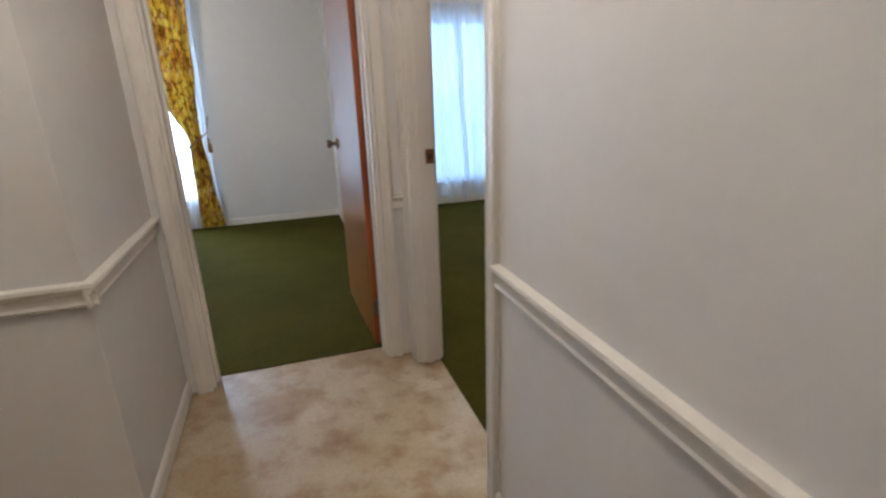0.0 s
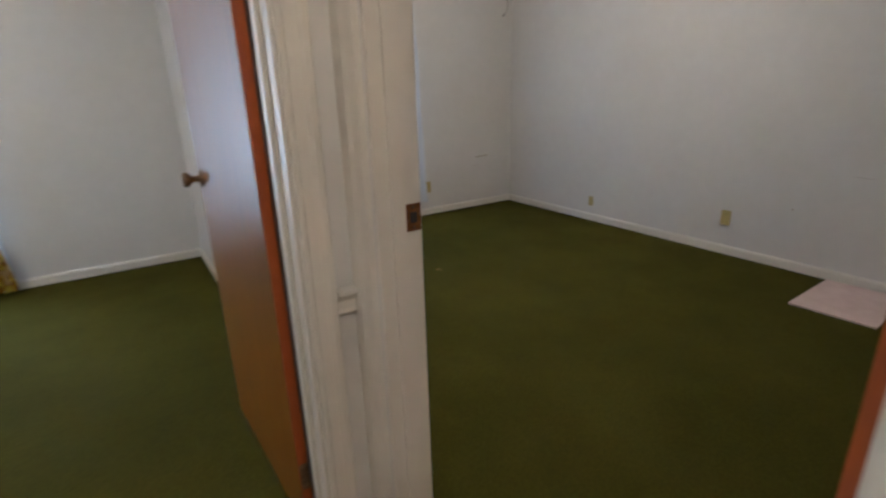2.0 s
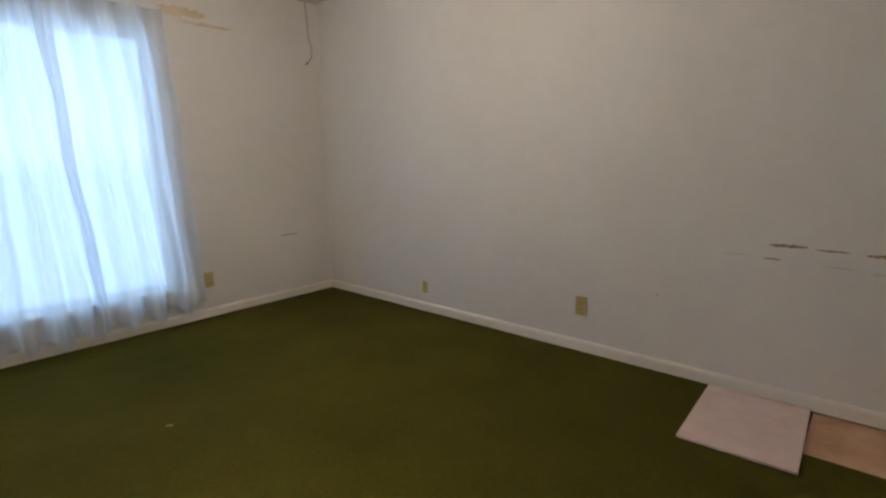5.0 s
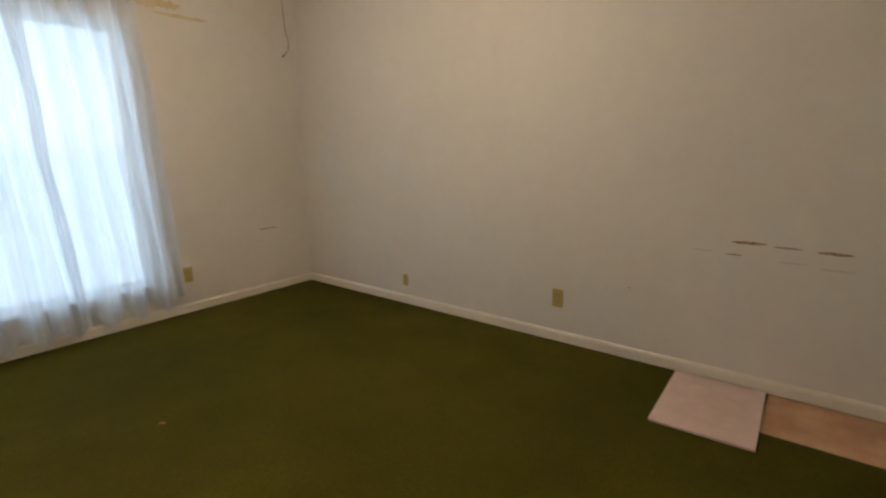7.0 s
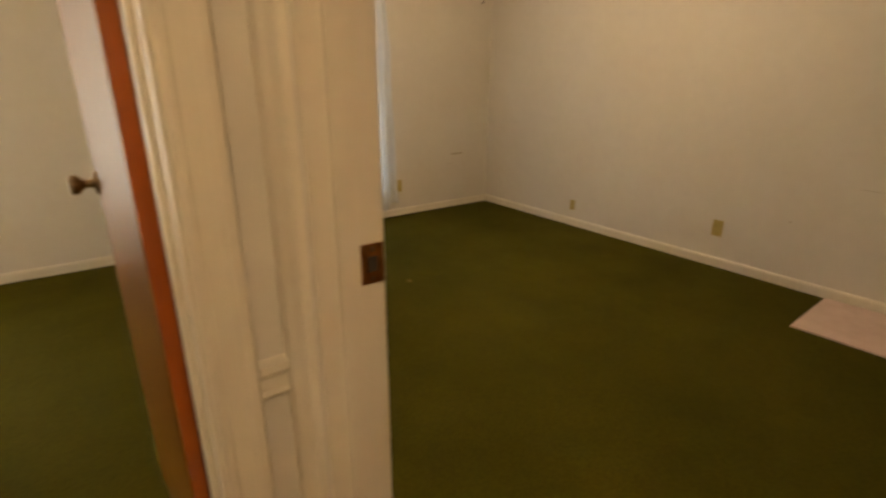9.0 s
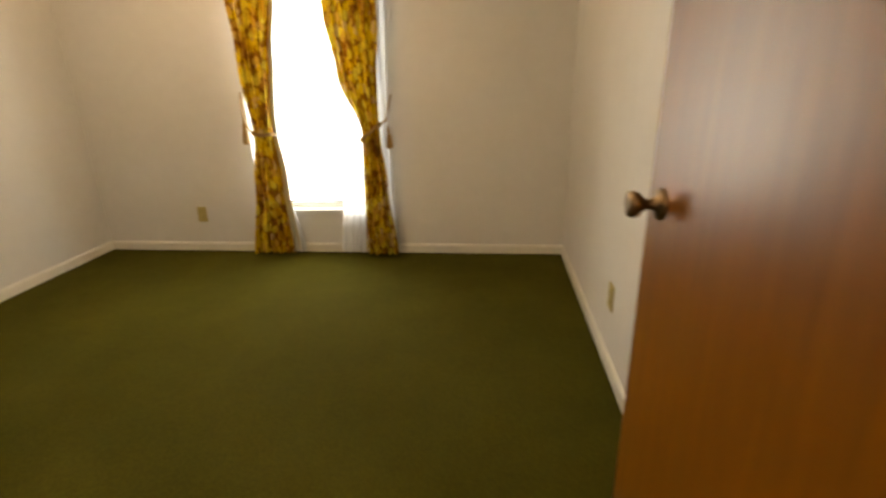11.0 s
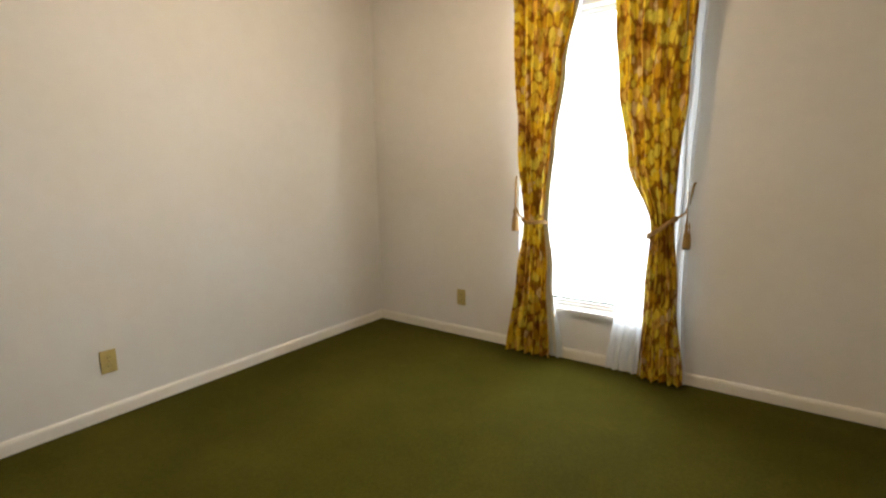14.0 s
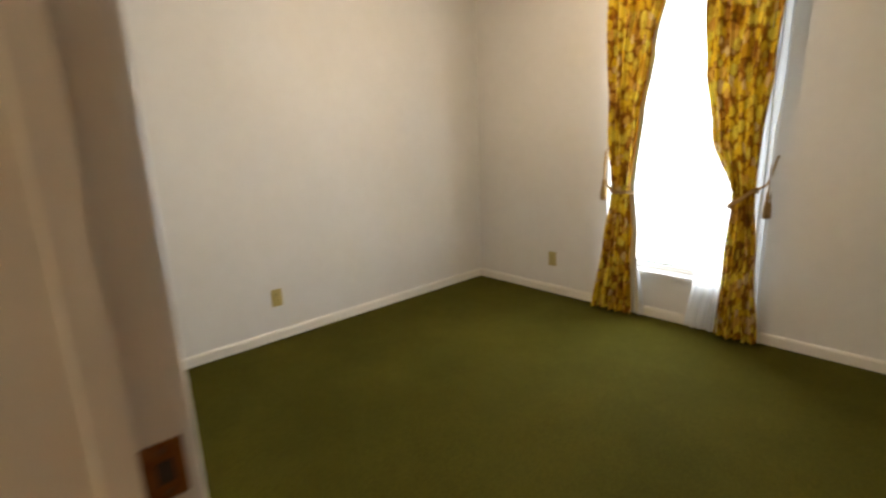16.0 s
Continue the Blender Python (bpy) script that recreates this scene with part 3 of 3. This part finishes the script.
def smear(name, place, axis, length, height, mat, label, seed):
    """A shallow scuff of ragged outline on a wall; axis: the way along the wall, and the wall's normal."""
    rnd = random.Random(seed)
    a, out = (Vector(v) for v in axis)
    bm, k = bmesh.new(), 18
    rim = []
    for i in range(2 * k):
        s = i / k if i <= k else (2 * k - i) / k
        up = 1 if i < k else -1
        env = max(0.08, math.sin(math.pi * min(1, s)) ** 0.5) * height * 0.5
        rim.append(Vector(place) + a * (length * (s - 0.5)) + Vector((0, 0, up * env * rnd.uniform(0.3, 1))))
    front = [bm.verts.new(p + out * 0.0015) for p in rim]
    back = [bm.verts.new(p + out * 0.0004) for p in rim]
    for i in range(2 * k):
        j = (i + 1) % (2 * k)
        bm.faces.new((front[i], front[j], back[j], back[i]))
    bm.faces.new(front)
    for f in bm.faces:
        f.normal_update()
    tagged(part(name, bm, mat), label, "scuff mark")


RW, FW, LW = ((0, 1, 0), (-1, 0, 0)), ((1, 0, 0), (0, -1, 0)), ((0, 1, 0), (1, 0, 0))
for y, z, ln, hh, mat, sd in ((-0.295, 0.735, 0.15, 0.024, SCUFF, 1), (-0.45, 0.728, 0.12, 0.012, SCUFF, 2), (-0.625, 0.722, 0.13, 0.020, SCUFF, 3), (-0.24, 0.672, 0.07, 0.010, SCUFF, 4),
                              (-0.48, 0.660, 0.12, 0.008, FAINT, 5), (-0.64, 0.648, 0.13, 0.010, FAINT, 6), (-0.10, 0.68, 0.12, 0.008, FAINT, 7), (0.25, 0.42, 0.012, 0.012, SCUFF, 9)):
    smear("scuff_mark", (BX1, y, z), RW, ln, hh, mat, "brown gouge in the painted plaster wall", sd)
smear("scuff_mark", (2.785, FAR, 0.545), FW, 0.17, 0.014, SCUFF, "grey-brown scuff on the painted wall", 11)
smear("scuff_mark", (2.70, FAR, 0.45), FW, 0.10, 0.006, FAINT, "grey-brown scuff on the painted wall", 12)
smear("adhesive_patch", (2.26, FAR, 2.12), FW, 0.40, 0.035, PATCH, "yellowed strip of old adhesive on the wall", 13)
smear("adhesive_patch", (2.10, FAR, 2.18), FW, 0.34, 0.10, PATCH, "yellowed strip of old adhesive on the wall", 14)
smear("scuff_mark", (-1.33, LC, 1.075), ((1, 0, 0), (0, -1, 0)), 0.016, 0.04, SCUFF, "small dark nick in the painted hall wall", 15)
CX = 3.09
cable = tagged(new("hanging_cable"), "thin grey cable hanging down the wall from the ceiling", "cable")
part("wire", tube(bmesh.new(), [(CX, FAR - 0.006, H), (CX + 0.005, FAR - 0.010, 2.30), (CX + 0.01, FAR - 0.012, 2.16), (CX + 0.035, FAR - 0.014, 2.07), (CX + 0.025, FAR - 0.016, 2.01), (CX - 0.02, FAR - 0.02, 1.96)], 0.0035), CABLE, cable, "", True)
part("plug", tube(bmesh.new(), [(CX - 0.018, FAR - 0.02, 1.963), (CX - 0.035, FAR - 0.02, 1.949)], 0.007), SLOT, cable, "dark plug")

# ---- on the floor of the right room ----
structure("bare_strip", boxes((SX + 0.002, BX1 - 0.013, BY0 + 0.03, SY - 0.002, -0.013, -0.002)), BARE, "bare tan underlay where carpet was cut away", "floor")
bm = boxes((0, 0.575, 0, 0.41, 0, 0.012), bevel=0.003)
bm.transform(Matrix.Translation((2.60, -0.463, 0.0045)) @ pose(0, 0, 0, 0, 0, 2.0))
tagged(part("board", bm, FOAM), "thin pinkish board lying on the carpet", "board")

tuft = bmesh.new()
rnd = random.Random(4)
for k in range(9):
    a = rnd.uniform(0, 6.28)
    tube(tuft, [(0, 0, 0.001), (0.012 * math.cos(a), 0.012 * math.sin(a), 0.008), (0.026 * math.cos(a + 0.5), 0.026 * math.sin(a + 0.5), 0.003)], 0.002, 5)
tuft.transform(Matrix.Translation((1.257, 1.677, 0.004)) @ Matrix.Scale(0.65, 4))
tagged(part("loose_tuft", tuft, CORD), "small pulled tuft of tan yarn on the carpet", "carpet tuft")

# ---- hall lamp, overhead ----
lamp = tagged(new("ceiling_light"), "flush ceiling light with a frosted glass bowl", "ceiling light")
lamp.location = (LAMPS[0][0], LAMPS[0][1], H)
part("canopy", lathe(bmesh.new(), [(0.09, -0.03), (0.10, -0.02), (0.10, 0)], 28), BRONZE, lamp, "", True)
bowl = part("shade", lathe(bmesh.new(), [(0.03, -0.24), (0.10, -0.22), (0.145, -0.16), (0.155, -0.09), (0.14, -0.032)], 28), SHADE, lamp, "frosted glass bowl", True)
bowl.visible_shadow = False
for bx, by, power in LAMPS[1:]:
    copy_thing(lamp, pose(bx, by, H))
